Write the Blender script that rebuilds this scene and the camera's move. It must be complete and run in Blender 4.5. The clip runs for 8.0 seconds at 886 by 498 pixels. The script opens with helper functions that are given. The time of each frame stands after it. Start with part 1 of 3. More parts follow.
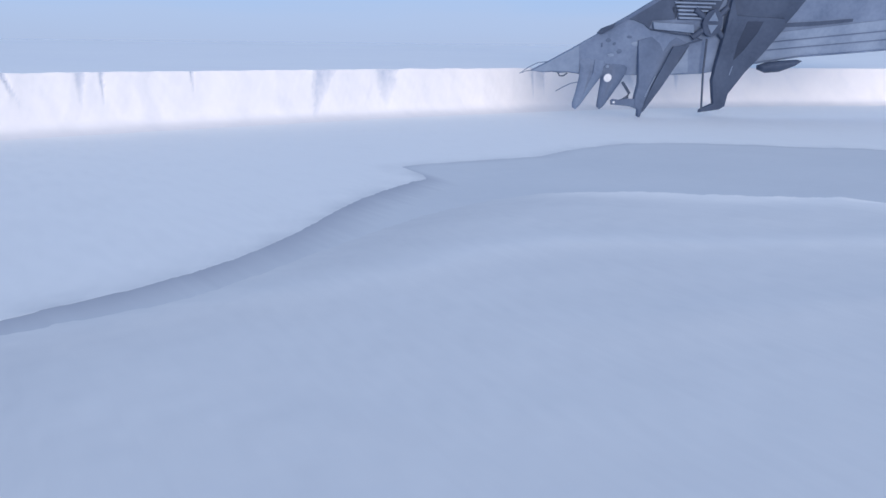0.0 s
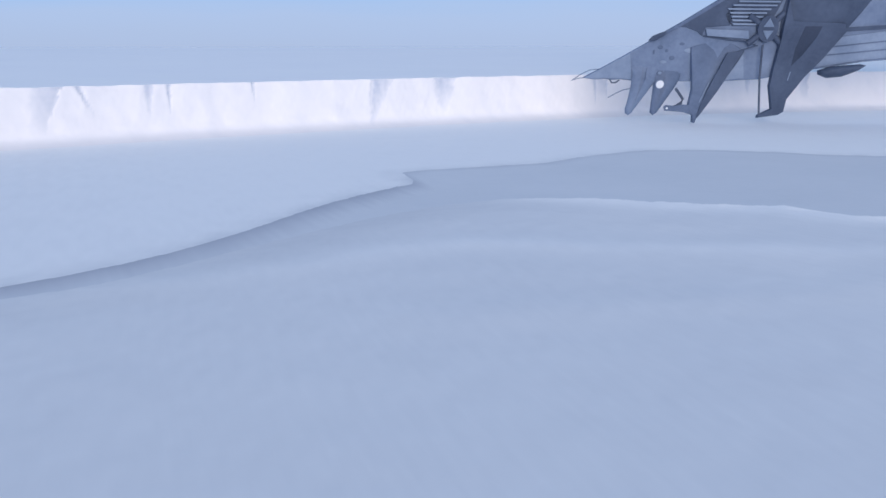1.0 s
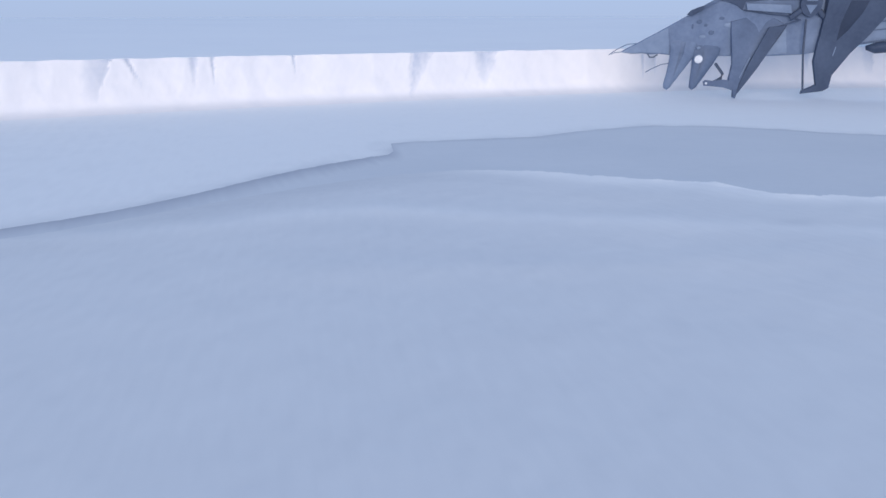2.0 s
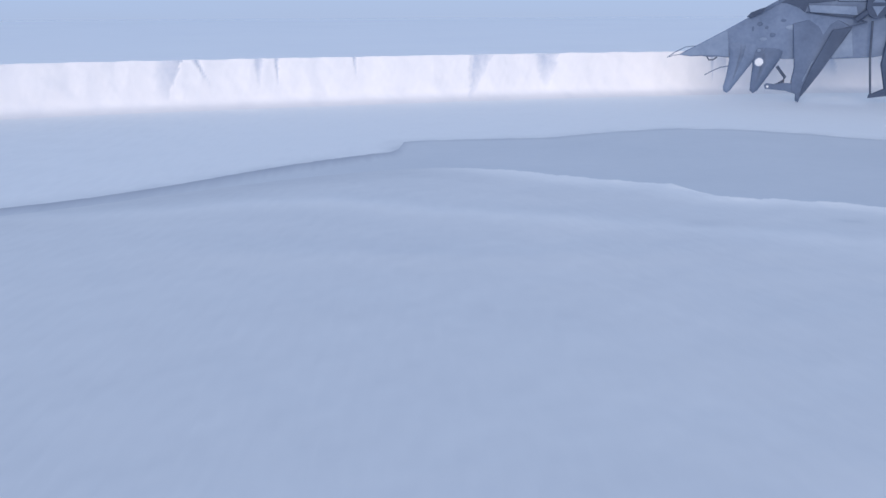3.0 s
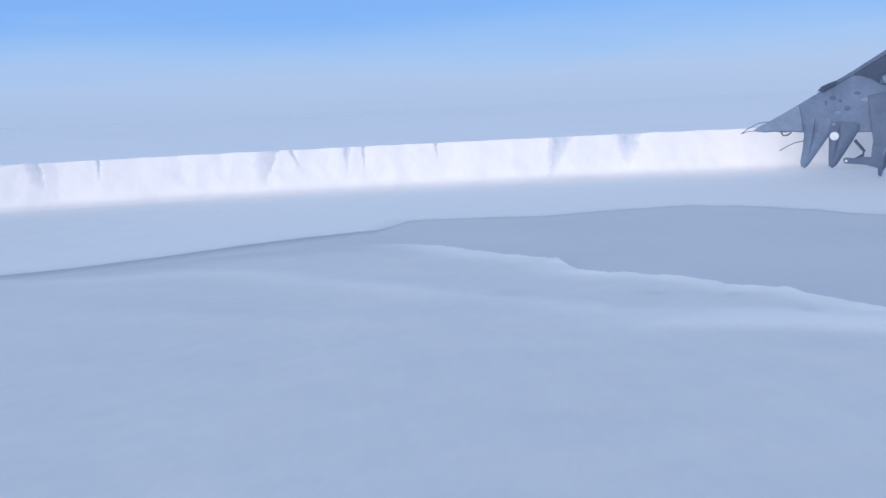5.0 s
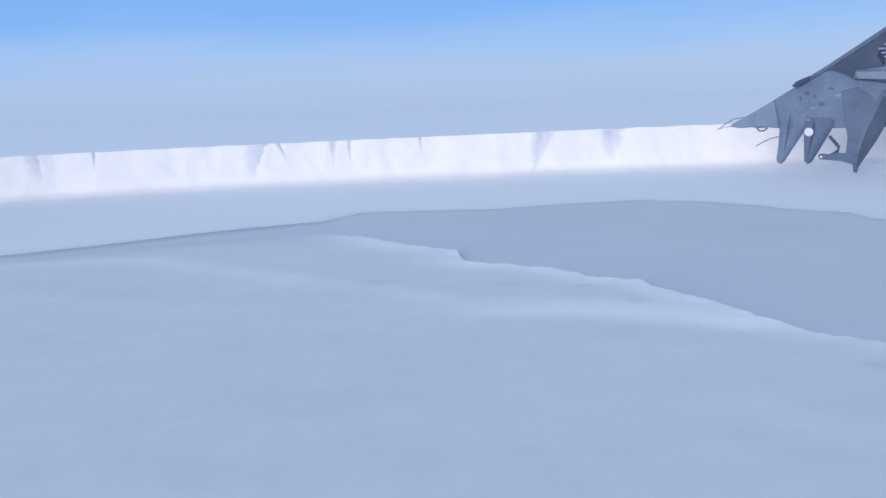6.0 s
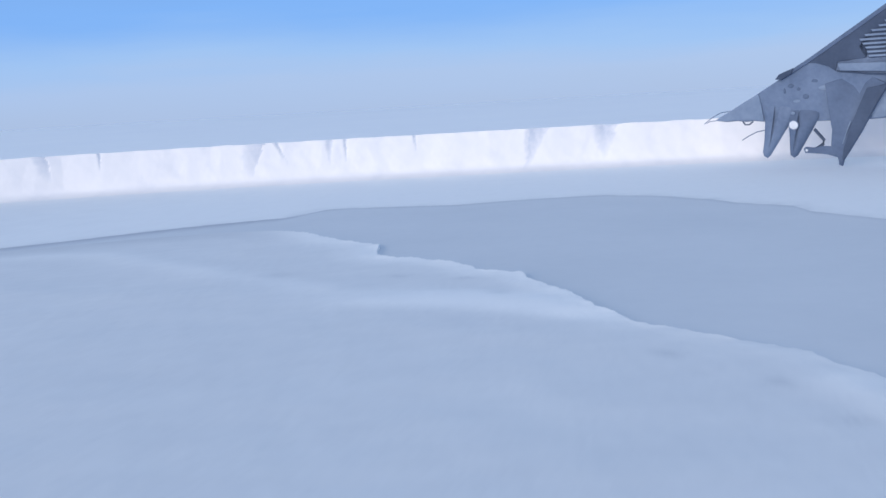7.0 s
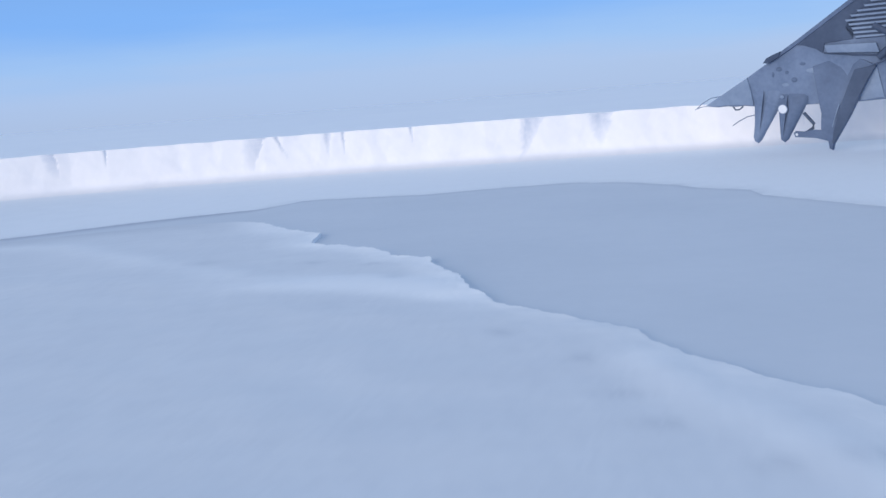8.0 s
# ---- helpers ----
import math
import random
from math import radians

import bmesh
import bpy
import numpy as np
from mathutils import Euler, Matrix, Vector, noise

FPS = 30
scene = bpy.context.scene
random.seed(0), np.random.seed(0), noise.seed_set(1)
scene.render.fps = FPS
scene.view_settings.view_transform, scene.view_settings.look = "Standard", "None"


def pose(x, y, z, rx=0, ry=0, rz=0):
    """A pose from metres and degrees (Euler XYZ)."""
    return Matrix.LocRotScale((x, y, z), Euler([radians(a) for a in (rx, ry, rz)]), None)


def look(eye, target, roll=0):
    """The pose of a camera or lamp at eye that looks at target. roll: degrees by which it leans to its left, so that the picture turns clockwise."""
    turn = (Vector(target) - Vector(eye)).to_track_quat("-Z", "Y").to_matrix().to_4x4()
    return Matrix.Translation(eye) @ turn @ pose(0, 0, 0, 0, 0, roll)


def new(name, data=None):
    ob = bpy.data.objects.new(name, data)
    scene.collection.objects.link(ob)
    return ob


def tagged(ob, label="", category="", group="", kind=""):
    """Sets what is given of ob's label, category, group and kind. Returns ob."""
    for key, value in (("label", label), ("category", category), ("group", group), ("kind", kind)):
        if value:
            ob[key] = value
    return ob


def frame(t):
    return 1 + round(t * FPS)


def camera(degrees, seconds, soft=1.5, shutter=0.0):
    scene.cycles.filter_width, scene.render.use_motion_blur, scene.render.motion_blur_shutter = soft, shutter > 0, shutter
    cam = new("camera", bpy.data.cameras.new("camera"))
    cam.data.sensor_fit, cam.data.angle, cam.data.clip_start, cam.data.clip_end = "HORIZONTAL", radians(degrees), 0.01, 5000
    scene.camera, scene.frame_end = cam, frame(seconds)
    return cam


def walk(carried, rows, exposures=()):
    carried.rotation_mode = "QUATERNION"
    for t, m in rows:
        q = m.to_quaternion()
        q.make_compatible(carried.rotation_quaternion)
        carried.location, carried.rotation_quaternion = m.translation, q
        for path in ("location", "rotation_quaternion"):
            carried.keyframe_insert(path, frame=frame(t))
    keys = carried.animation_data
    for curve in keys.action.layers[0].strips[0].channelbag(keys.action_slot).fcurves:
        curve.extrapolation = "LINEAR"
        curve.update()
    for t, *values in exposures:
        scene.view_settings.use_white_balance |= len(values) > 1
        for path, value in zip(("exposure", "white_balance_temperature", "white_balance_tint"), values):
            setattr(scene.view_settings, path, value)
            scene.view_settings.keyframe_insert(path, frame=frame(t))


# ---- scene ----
# A flight along the front of an ice shelf, over fast ice with an open lead.
SC = 0.62              # metres to one unit of the plan below
FACE = 30.1            # height of the shelf front, in units
cam = camera(49.56, 8.0, soft=1.5)

# seconds, x, y, z, yaw, pitch, roll
PATH = [
    (0.0, -109.45, 60.26, 27.68, -32.185, -11.917, 0.609),
    (0.1, -107.47, 56.96, 28.09, -31.415, -12.946, 0.401),
    (0.2, -105.41, 53.73, 28.49, -30.462, -13.198, 0.240),
    (0.3, -103.27, 50.55, 28.86, -29.081, -13.513, -0.026),
    (0.4, -101.07, 47.42, 29.22, -28.124, -13.671, -0.236),
    (0.5, -98.79, 44.35, 29.56, -27.052, -13.968, -0.665),
    (0.6, -96.44, 41.34, 29.88, -25.857, -13.784, -0.525),
    (0.7, -94.02, 38.39, 30.19, -25.013, -12.398, -0.401),
    (0.8, -91.53, 35.49, 30.48, -24.435, -12.021, -0.261),
    (0.9, -88.98, 32.65, 30.75, -24.089, -11.793, -0.176),
    (1.0, -86.37, 29.87, 31.01, -23.732, -11.877, -0.123),
    (1.1, -83.69, 27.15, 31.26, -23.488, -12.295, 0.045),
    (1.2, -80.95, 24.49, 31.49, -22.732, -12.710, 0.078),
    (2.3, -47.34, -0.82, 33.26, -13.141, -14.000, 0.098),
    (2.4, -44.01, -2.76, 33.36, -12.027, -14.408, 0.204),
    (2.5, -40.64, -4.63, 33.45, -11.209, -14.864, 0.213),
    (2.6, -37.24, -6.45, 33.54, -10.077, -14.868, 0.254),
    (2.7, -33.80, -8.20, 33.62, -9.252, -14.812, 0.062),
    (2.8, -30.33, -9.89, 33.68, -8.819, -14.405, -0.076),
    (2.9, -26.83, -11.52, 33.75, -8.201, -14.030, -0.215),
    (3.0, -23.30, -13.09, 33.80, -7.522, -13.542, -0.316),
    (3.1, -19.74, -14.61, 33.85, -6.583, -13.474, -0.376),
    (3.2, -16.16, -16.06, 33.89, -5.548, -13.680, -0.442),
    (3.3, -12.56, -17.45, 33.92, -4.968, -13.592, -0.508),
    (3.4, -8.93, -18.78, 33.95, -4.164, -11.984, -0.634),
    (3.5, -5.29, -20.06, 33.97, -3.857, -10.914, -0.703),
    (3.6, -1.62, -21.27, 33.99, -1.970, -9.473, -0.792),
    (3.7, 2.05, -22.43, 34.00, -0.127, -8.509, -1.088),
    (3.8, 5.74, -23.53, 34.00, 0.232, -8.251, -1.411),
    (3.9, 9.44, -24.57, 34.00, 0.045, -8.643, -1.537),
    (4.0, 13.15, -25.55, 33.99, 0.589, -8.654, -1.796),
    (4.1, 16.87, -26.48, 33.98, 1.832, -8.975, -1.831),
    (4.2, 20.59, -27.36, 33.96, 2.503, -9.094, -1.985),
    (4.3, 24.32, -28.17, 33.94, 2.802, -9.283, -2.090),
    (4.4, 28.05, -28.94, 33.91, 3.465, -9.333, -2.248),
    (4.5, 31.77, -29.65, 33.88, 4.413, -8.978, -2.422),
    (4.6, 35.49, -30.30, 33.84, 5.090, -8.671, -2.461),
    (4.7, 39.21, -30.90, 33.79, 5.740, -8.474, -2.541),
    (5.8, 79.12, -34.29, 32.93, 10.575, -8.467, -2.345),
    (5.9, 82.60, -34.32, 32.81, 10.779, -8.582, -2.427),
    (6.0, 86.05, -34.32, 32.69, 11.423, -8.574, -2.536),
    (6.1, 89.47, -34.27, 32.55, 11.595, -8.999, -2.543),
    (6.2, 92.84, -34.19, 32.42, 12.273, -8.993, -2.666),
    (6.3, 96.17, -34.06, 32.27, 12.783, -8.734, -2.746),
    (6.4, 99.46, -33.90, 32.11, 12.985, -9.254, -2.816),
    (6.5, 102.70, -33.71, 31.95, 13.624, -9.064, -2.979),
    (6.6, 105.90, -33.48, 31.78, 13.791, -8.436, -3.059),
    (6.7, 109.04, -33.22, 31.60, 14.153, -8.546, -3.162),
    (6.8, 112.13, -32.93, 31.41, 14.516, -8.927, -3.179),
    (6.9, 115.17, -32.60, 31.20, 14.885, -8.980, -3.242),
    (7.0, 118.15, -32.25, 30.99, 15.345, -8.486, -3.329),
    (7.1, 121.07, -31.87, 30.77, 15.463, -8.534, -3.329),
    (7.2, 123.92, -31.47, 30.54, 15.810, -8.845, -3.407),
    (7.3, 126.71, -31.04, 30.29, 16.260, -8.758, -3.390),
    (7.4, 129.44, -30.58, 30.04, 16.564, -8.583, -3.458),
    (7.5, 132.09, -30.11, 29.77, 16.980, -8.813, -3.472),
    (7.6, 134.67, -29.62, 29.49, 17.168, -9.035, -3.658),
    (7.7, 137.18, -29.10, 29.19, 17.461, -8.921, -3.826),
    (7.8, 139.60, -28.57, 28.88, 17.759, -8.613, -3.973),
    (8.0, 144.22, -27.47, 28.22, 18.765, -8.639, -4.477),
]


def aim(x, y, z, yaw, pitch, roll):
    a, b = radians(yaw), radians(pitch)
    way = Vector((-math.sin(a) * math.cos(b), math.cos(a) * math.cos(b), math.sin(b)))
    eye = Vector((x, y, z))
    return look(eye, eye + 100 * way, roll)


walk(cam, [(row[0], aim(*row[1:])) for row in PATH],
     exposures=[(0.0, -0.06, 6500, 10), (3.0, -0.09, 6500, 10), (4.0, -0.05, 6420, 8), (8.0, -0.04, 6380, 7)])

# ---- light ----
SUN_EL, SUN_AZ = radians(9), radians(201)      # azimuth clockwise from +y
world = bpy.data.worlds.new("polar_sky")
scene.world = world
world.use_nodes = True
wn = world.node_tree
wn.nodes.clear()
sky = wn.nodes.new("ShaderNodeTexSky")
sky.sky_type = "NISHITA"
sky.sun_disc = False
sky.sun_elevation, sky.sun_rotation = SUN_EL, SUN_AZ
sky.air_density, sky.dust_density, sky.ozone_density = 1.0, 0.5, 3.0
# thin haze over the skyline, clearing to blue above it
where = wn.nodes.new("ShaderNodeTexCoord")
split = wn.nodes.new("ShaderNodeSeparateXYZ")
haze = wn.nodes.new("ShaderNodeValToRGB")
wn.links.new(where.outputs["Generated"], split.inputs[0])
lift = wn.nodes.new("ShaderNodeMapRange")
lift.inputs["From Min"].default_value, lift.inputs["From Max"].default_value = -0.05, 0.95
streak = wn.nodes.new("ShaderNodeMapping")
streak.inputs["Scale"].default_value = (2.2, 2.2, 16)
puff = wn.nodes.new("ShaderNodeTexNoise")
puff.inputs["Scale"].default_value, puff.inputs["Detail"].default_value = 1.6, 4
sway = wn.nodes.new("ShaderNodeMath")
sway.operation = "MULTIPLY_ADD"
sway.inputs[1].default_value = 0.05
shift = wn.nodes.new("ShaderNodeMath")
shift.operation = "SUBTRACT"
shift.inputs[1].default_value = 0.025
wn.links.new(where.outputs["Generated"], streak.inputs[0])
wn.links.new(streak.outputs[0], puff.inputs["Vector"])
wn.links.new(puff.outputs["Fac"], sway.inputs[0])
wn.links.new(split.outputs["Z"], sway.inputs[2])
wn.links.new(sway.outputs[0], shift.inputs[0])
wn.links.new(shift.outputs[0], lift.inputs["Value"])
wn.links.new(lift.outputs[0], haze.inputs["Fac"])
stops = [(0.047, (0.452, 0.575, 0.845)), (0.084, (0.45, 0.592, 0.90)), (0.108, (0.38, 0.58, 0.96)), (0.152, (0.24, 0.48, 0.99)),
         (0.24, (0.22, 0.41, 0.82)), (1.0, (0.41, 0.51, 0.69))]
ramp_el = haze.color_ramp.elements
while len(ramp_el) < len(stops):
    ramp_el.new(0.5)
for el, (at, col) in zip(ramp_el, stops):
    el.position, el.color = at, (*col, 1)
gain = wn.nodes.new("ShaderNodeVectorMath")
gain.operation = "SCALE"
gain.inputs["Scale"].default_value = 0.12
blend = wn.nodes.new("ShaderNodeMix")
blend.data_type = "RGBA"
blend.inputs["Factor"].default_value = 0.92
back = wn.nodes.new("ShaderNodeBackground")
back.inputs["Strength"].default_value = 1.0
wout = wn.nodes.new("ShaderNodeOutputWorld")
wn.links.new(sky.outputs[0], gain.inputs[0])
wn.links.new(gain.outputs[0], blend.inputs[6])
wn.links.new(haze.outputs["Color"], blend.inputs[7])
wn.links.new(blend.outputs[2], back.inputs[0])
wn.links.new(back.outputs[0], wout.inputs[0])

sun = new("sun", bpy.data.lights.new("sun", "SUN"))
sun.data.energy, sun.data.angle, sun.data.color = 2.66, radians(42), (1.0, 0.89, 0.81)
toward = Vector((math.sin(SUN_AZ) * math.cos(SUN_EL), math.cos(SUN_AZ) * math.cos(SUN_EL), math.sin(SUN_EL)))
sun.matrix_world = look((0, 0, 300), Vector((0, 0, 300)) - toward)


# ---- materials ----
def surface(name, low, high, rough, patch, grain, bump, bump_size, metal=0.0, ior=1.31):
    """Two-scale mottled surface: broad patches of metres, fine grain, and relief."""
    patch, grain, bump_size = patch * SC, grain * SC, bump_size * SC
    m = bpy.data.materials.new(name)
    m.use_nodes = True
    n, l = m.node_tree.nodes, m.node_tree.links
    b = n["Principled BSDF"]
    b.inputs["Roughness"].default_value, b.inputs["Metallic"].default_value = rough, metal
    b.inputs["IOR"].default_value = ior
    tc = n.new("ShaderNodeTexCoord")
    big, fine = n.new("ShaderNodeTexNoise"), n.new("ShaderNodeTexNoise")
    big.inputs["Scale"].default_value, big.inputs["Detail"].default_value = 1.0 / patch, 5
    fine.inputs["Scale"].default_value, fine.inputs["Detail"].default_value = 1.0 / grain, 4
    mix = n.new("ShaderNodeMath")
    mix.operation = "MULTIPLY_ADD"
    mix.inputs[1].default_value = 0.35
    ramp = n.new("ShaderNodeValToRGB")
    ramp.color_ramp.elements[0].position, ramp.color_ramp.elements[1].position = 0.42, 0.92
    ramp.color_ramp.elements[0].color, ramp.color_ramp.elements[1].color = (*low, 1), (*high, 1)
    rel, bm_ = n.new("ShaderNodeTexNoise"), n.new("ShaderNodeBump")
    rel.inputs["Scale"].default_value, rel.inputs["Detail"].default_value = 1.0 / bump_size, 6
    bm_.inputs["Strength"].default_value, bm_.inputs["Distance"].default_value = bump, bump_size * 0.15
    for t in (big, fine, rel):
        l.new(tc.outputs["Object"], t.inputs["Vector"])
    l.new(fine.outputs["Fac"], mix.inputs[0])
    l.new(big.outputs["Fac"], mix.inputs[2])
    l.new(mix.outputs[0], ramp.inputs["Fac"])
    l.new(ramp.outputs["Color"], b.inputs["Base Color"])
    l.new(rel.outputs["Fac"], bm_.inputs["Height"])
    l.new(bm_.outputs["Normal"], b.inputs["Normal"])
    return m


YOUNG_ICE = surface("young_grey_ice", (0.69, 0.715, 0.75), (0.74, 0.76, 0.79), 0.7, 60, 6, 0.05, 5)
# shelf-top snow, made pale and bluish to paint in distance haze
HAZED_SNOW = surface("hazed_snow", (0.91, 0.928, 0.95), (0.945, 0.96, 0.972), 0.9, 90, 6, 0.0, 5)


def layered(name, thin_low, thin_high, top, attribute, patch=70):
    """A mottled surface that a second one covers by a mesh attribute: snow, darker edge ice, painted shade."""
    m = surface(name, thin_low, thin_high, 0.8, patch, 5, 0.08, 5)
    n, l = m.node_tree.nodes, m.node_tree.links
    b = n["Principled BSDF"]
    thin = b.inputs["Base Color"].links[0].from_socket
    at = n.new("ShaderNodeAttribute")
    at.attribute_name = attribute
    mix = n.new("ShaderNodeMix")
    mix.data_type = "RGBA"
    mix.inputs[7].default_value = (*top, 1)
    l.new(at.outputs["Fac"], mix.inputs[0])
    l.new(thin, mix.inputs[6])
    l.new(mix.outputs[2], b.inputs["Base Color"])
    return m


# grey to white by attribute: drifts, with rim shade, lip sun and haze painted
FLOE_SNOW = layered("floe_snow", (0.60, 0.62, 0.66), (0.66, 0.68, 0.71), (0.95, 0.95, 0.95), "snow_tone")
CRACK_ICE = layered("dark_grey_ice", (0.69, 0.715, 0.75), (0.74, 0.76, 0.79), (0.41, 0.43, 0.50), "crack_tone", 60)
# last colour is the shade painted into the clefts
SHELF_ICE = layered("shelf_ice", (0.875, 0.85, 0.85), (0.92, 0.89, 0.885), (0.47, 0.525, 0.63), "cleft_shade", 22)
# wing paints; dark and pale tones also paint shade and highlights on fairings
PAINT = surface("weathered_grey_paint", (0.115, 0.158, 0.245), (0.215, 0.275, 0.39), 0.6, 22, 2.5, 0.12, 3)
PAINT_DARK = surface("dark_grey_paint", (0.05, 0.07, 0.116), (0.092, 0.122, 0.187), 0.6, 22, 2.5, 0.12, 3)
# near-black colour that stands for shade in the fairing recess
RECESS_SHADE = surface("recess_shade_paint", (0.036, 0.049, 0.082), (0.053, 0.07, 0.112), 0.65, 16, 1.5, 0.12, 3)
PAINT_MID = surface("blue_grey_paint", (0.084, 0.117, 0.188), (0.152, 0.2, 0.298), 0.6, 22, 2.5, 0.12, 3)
PAINT_PALE = surface("pale_grey_paint", (0.17, 0.223, 0.32), (0.275, 0.343, 0.455), 0.55, 22, 2.5, 0.12, 3)
STEEL = surface("dull_steel", (0.07, 0.09, 0.135), (0.12, 0.145, 0.195), 0.5, 6, 1, 0.1, 2, 0.3)
LENS_WHITE = surface("white_enamel", (0.72, 0.74, 0.78), (0.82, 0.83, 0.85), 0.3, 5, 1, 0.05, 2)


# ---- mesh helpers ----
def mesh_ob(name, verts, faces, material, smooth=True):
    me = bpy.data.meshes.new(name)
    me.from_pydata((SC * np.asarray(verts)).tolist(), [], faces)
    me.materials.append(material)
    for p in me.polygons:
        p.use_smooth = smooth
    me.update()
    return new(name, me)


def part(name, bm, material, parent, label=""):
    bmesh.ops.recalc_face_normals(bm, faces=bm.faces)
    me = bpy.data.meshes.new(name)
    bm.to_mesh(me)
    bm.free()
    for p in me.polygons:
        p.use_smooth = True
    me.set_sharp_from_angle(angle=radians(42))
    me.materials.append(material)
    ob = new(name, me)
    ob.parent = parent
    return tagged(ob, label)


def grid_faces(nx, ny):
    i = np.arange(nx - 1)[:, None] * ny + np.arange(ny - 1)[None, :]
    return np.stack([i, i + ny, i + ny + 1, i + 1], -1).reshape(-1, 4).tolist()


def waves(x, y, size, seed, octaves=4):
    """Smooth pseudo-random field of about -1..1 from crossed sines."""
    r = np.random.RandomState(seed)
    out, amp, total = 0 * x, 1.0, 0.0
    for k in range(octaves):
        for _ in range(3):
            a, ph = r.uniform(0, 2 * np.pi), r.uniform(0, 2 * np.pi)
            q = 2 * np.pi / size * r.uniform(0.8, 1.3)
            out = out + amp * np.sin(q * (x * np.cos(a) + y * np.sin(a)) + ph + 1.3 * np.sin(q * 0.7 * (x * np.sin(a) - y * np.cos(a)) + ph * 2))
        total += amp * 1.7
        amp, size = amp * 0.5, size * 0.47
    return out / total


def to_line(x, y, pts):
    """Distance of every (x, y) from a polyline."""
    best = np.full(np.shape(x), 1e9)
    for (ax, ay), (bx, by) in zip(pts[:-1], pts[1:]):
        dx, dy = bx - ax, by - ay
        t = np.clip(((x - ax) * dx + (y - ay) * dy) / (dx * dx + dy * dy), 0, 1)
        best = np.minimum(best, np.hypot(x - ax - t * dx, y - ay - t * dy))
    return best


def stretch(lo, hi, step, far, grow=1.25):
    """Even steps from lo to hi, then growing ones out to -far and far."""
    mid = list(np.arange(lo, hi + step / 2, step))
    left, right, s = [mid[0]], [mid[-1]], step
    while right[-1] < far:
        s *= grow
        right.append(right[-1] + s)
        left.append(left[-1] - s)
    return np.array(left[:0:-1] + mid + right[1:])


# ---- sea ice: the sheet, the lead and the floes ----
SHELF_LINE = [(-4700, -1200), (-346, 494), (-301.5, 522), (-255, 546), (-206, 566), (-156, 583), (-105, 597), (-53, 609.5), (0, 621), (55, 631), (113, 642), (174, 650.5),
              (238, 654.6), (306, 655.5), (375, 649.4), (446, 637.3), (519, 618), (591, 591), (663, 556), (4700, -1600)]


def foot(x):
    """The line of the shelf front."""
    return np.interp(x, *zip(*SHELF_LINE)) + 0.8 * waves(x, 0 * x, 130, 3)


gx = stretch(-300, 340, 20, 4700)
gy = stretch(-200, 680, 20, 4700)
gy = gy[gy < 900]
X, Y = np.meshgrid(gx, gy, indexing="ij")
Z = 0 * X
lead = mesh_ob("ground", np.stack([X, Y, Z], -1).reshape(-1, 3).tolist(), grid_faces(len(gx), len(gy)), YOUNG_ICE)
tagged(lead, "smooth young grey sea ice in the refrozen lead", "sea ice", kind="structure")

# edges of the two floes, from west to east
FAR_EDGE = [(-4700, -3790), (-428, 2), (-270, 170), (-204, 236), (-157, 264), (-127, 276), (-104, 291.5), (-82, 312), (-58, 339), (-31, 363), (-7, 378),
            (-2.6, 387), (2, 411), (12, 414), (31.6, 414.6), (71.6, 415.5), (96.3, 428.4), (124.7, 437.5), (143.3, 441.1), (171.3, 428.8), (196, 405), (205, 390.4),
            (227.5, 372.7), (232.3, 352.5), (268.9, 305.4), (360, 195), (545, -60), (4700, -4000)]
NEAR_EDGE = [(-4700, -3805), (-428, -9), (-270, 138), (-159.6, 253.1), (-126.2, 261), (-94.3, 283.4), (-66.2, 302.5), (-40.6, 318.2), (-14.3, 328.8), (7.2, 331.2), (20.7, 325.1), (30.6, 316.2),
             (52.9, 293), (64.1, 284.1), (76.6, 276.6), (79.7, 264.7), (83.7, 252.1), (91.6, 246.3), (99.1, 245.2), (113.2, 236.5), (121.2, 229.3), (126.8, 221.2), (140.3, 216.3), (143.2, 207.7),
             (151, 197), (157.4, 188.7), (163, 175.9), (165.7, 170), (170.8, 165.8), (175.7, 155.4), (182.3, 152.3), (193.7, 144.2), (202.8, 137.8), (209.9, 132.3), (212.5, 125.7), (219.7, 115.7),
             (226, 110.2), (232.3, 103.7), (236.9, 100.3), (242.4, 97.1), (248, 90), (300, 26), (475, -185), (4700, -4200)]
DRIFT_A = [(-167, 252), (-128, 257.7), (-84.5, 259.8), (-59.4, 270.2), (-35.5, 269.8), (-5.7, 252.4), (34.5, 223.7), (84.6, 194.9)]
DRIFT_B = [(212.5, 114), (224.6, 93.9), (231.2, 86.6), (240.5, 73.6), (262, 46), (315, -34)]
DRIFT_C = [(-70.4, 210.7), (6.5, 191.8), (64.3, 183.2), (97.2, 182.7), (121.1, 181.8), (139.4, 179.2), (163, 169.5)]
# dark marks on the near floe: x, y, length, width
DARK_MARKS = [(64.1, 216.4, 6.5, 3.8), (139.3, 188.2, 3.3, 3.2), (159.9, 174.7, 3.8, 2.8), (183.4, 130.9, 3.3, 2.6), (202.7, 112.7, 3.3, 2.4), (211.3, 94.1, 4.4, 2.4), (219.6, 81.6, 4.4, 2.2), (233.4, 68.6, 3.3, 2.2),
           (243.7, 72.3, 4.4, 2.6), (103.9, 213.5, 4.4, 2.7), (124.7, 208.6, 3.3, 2.2)]


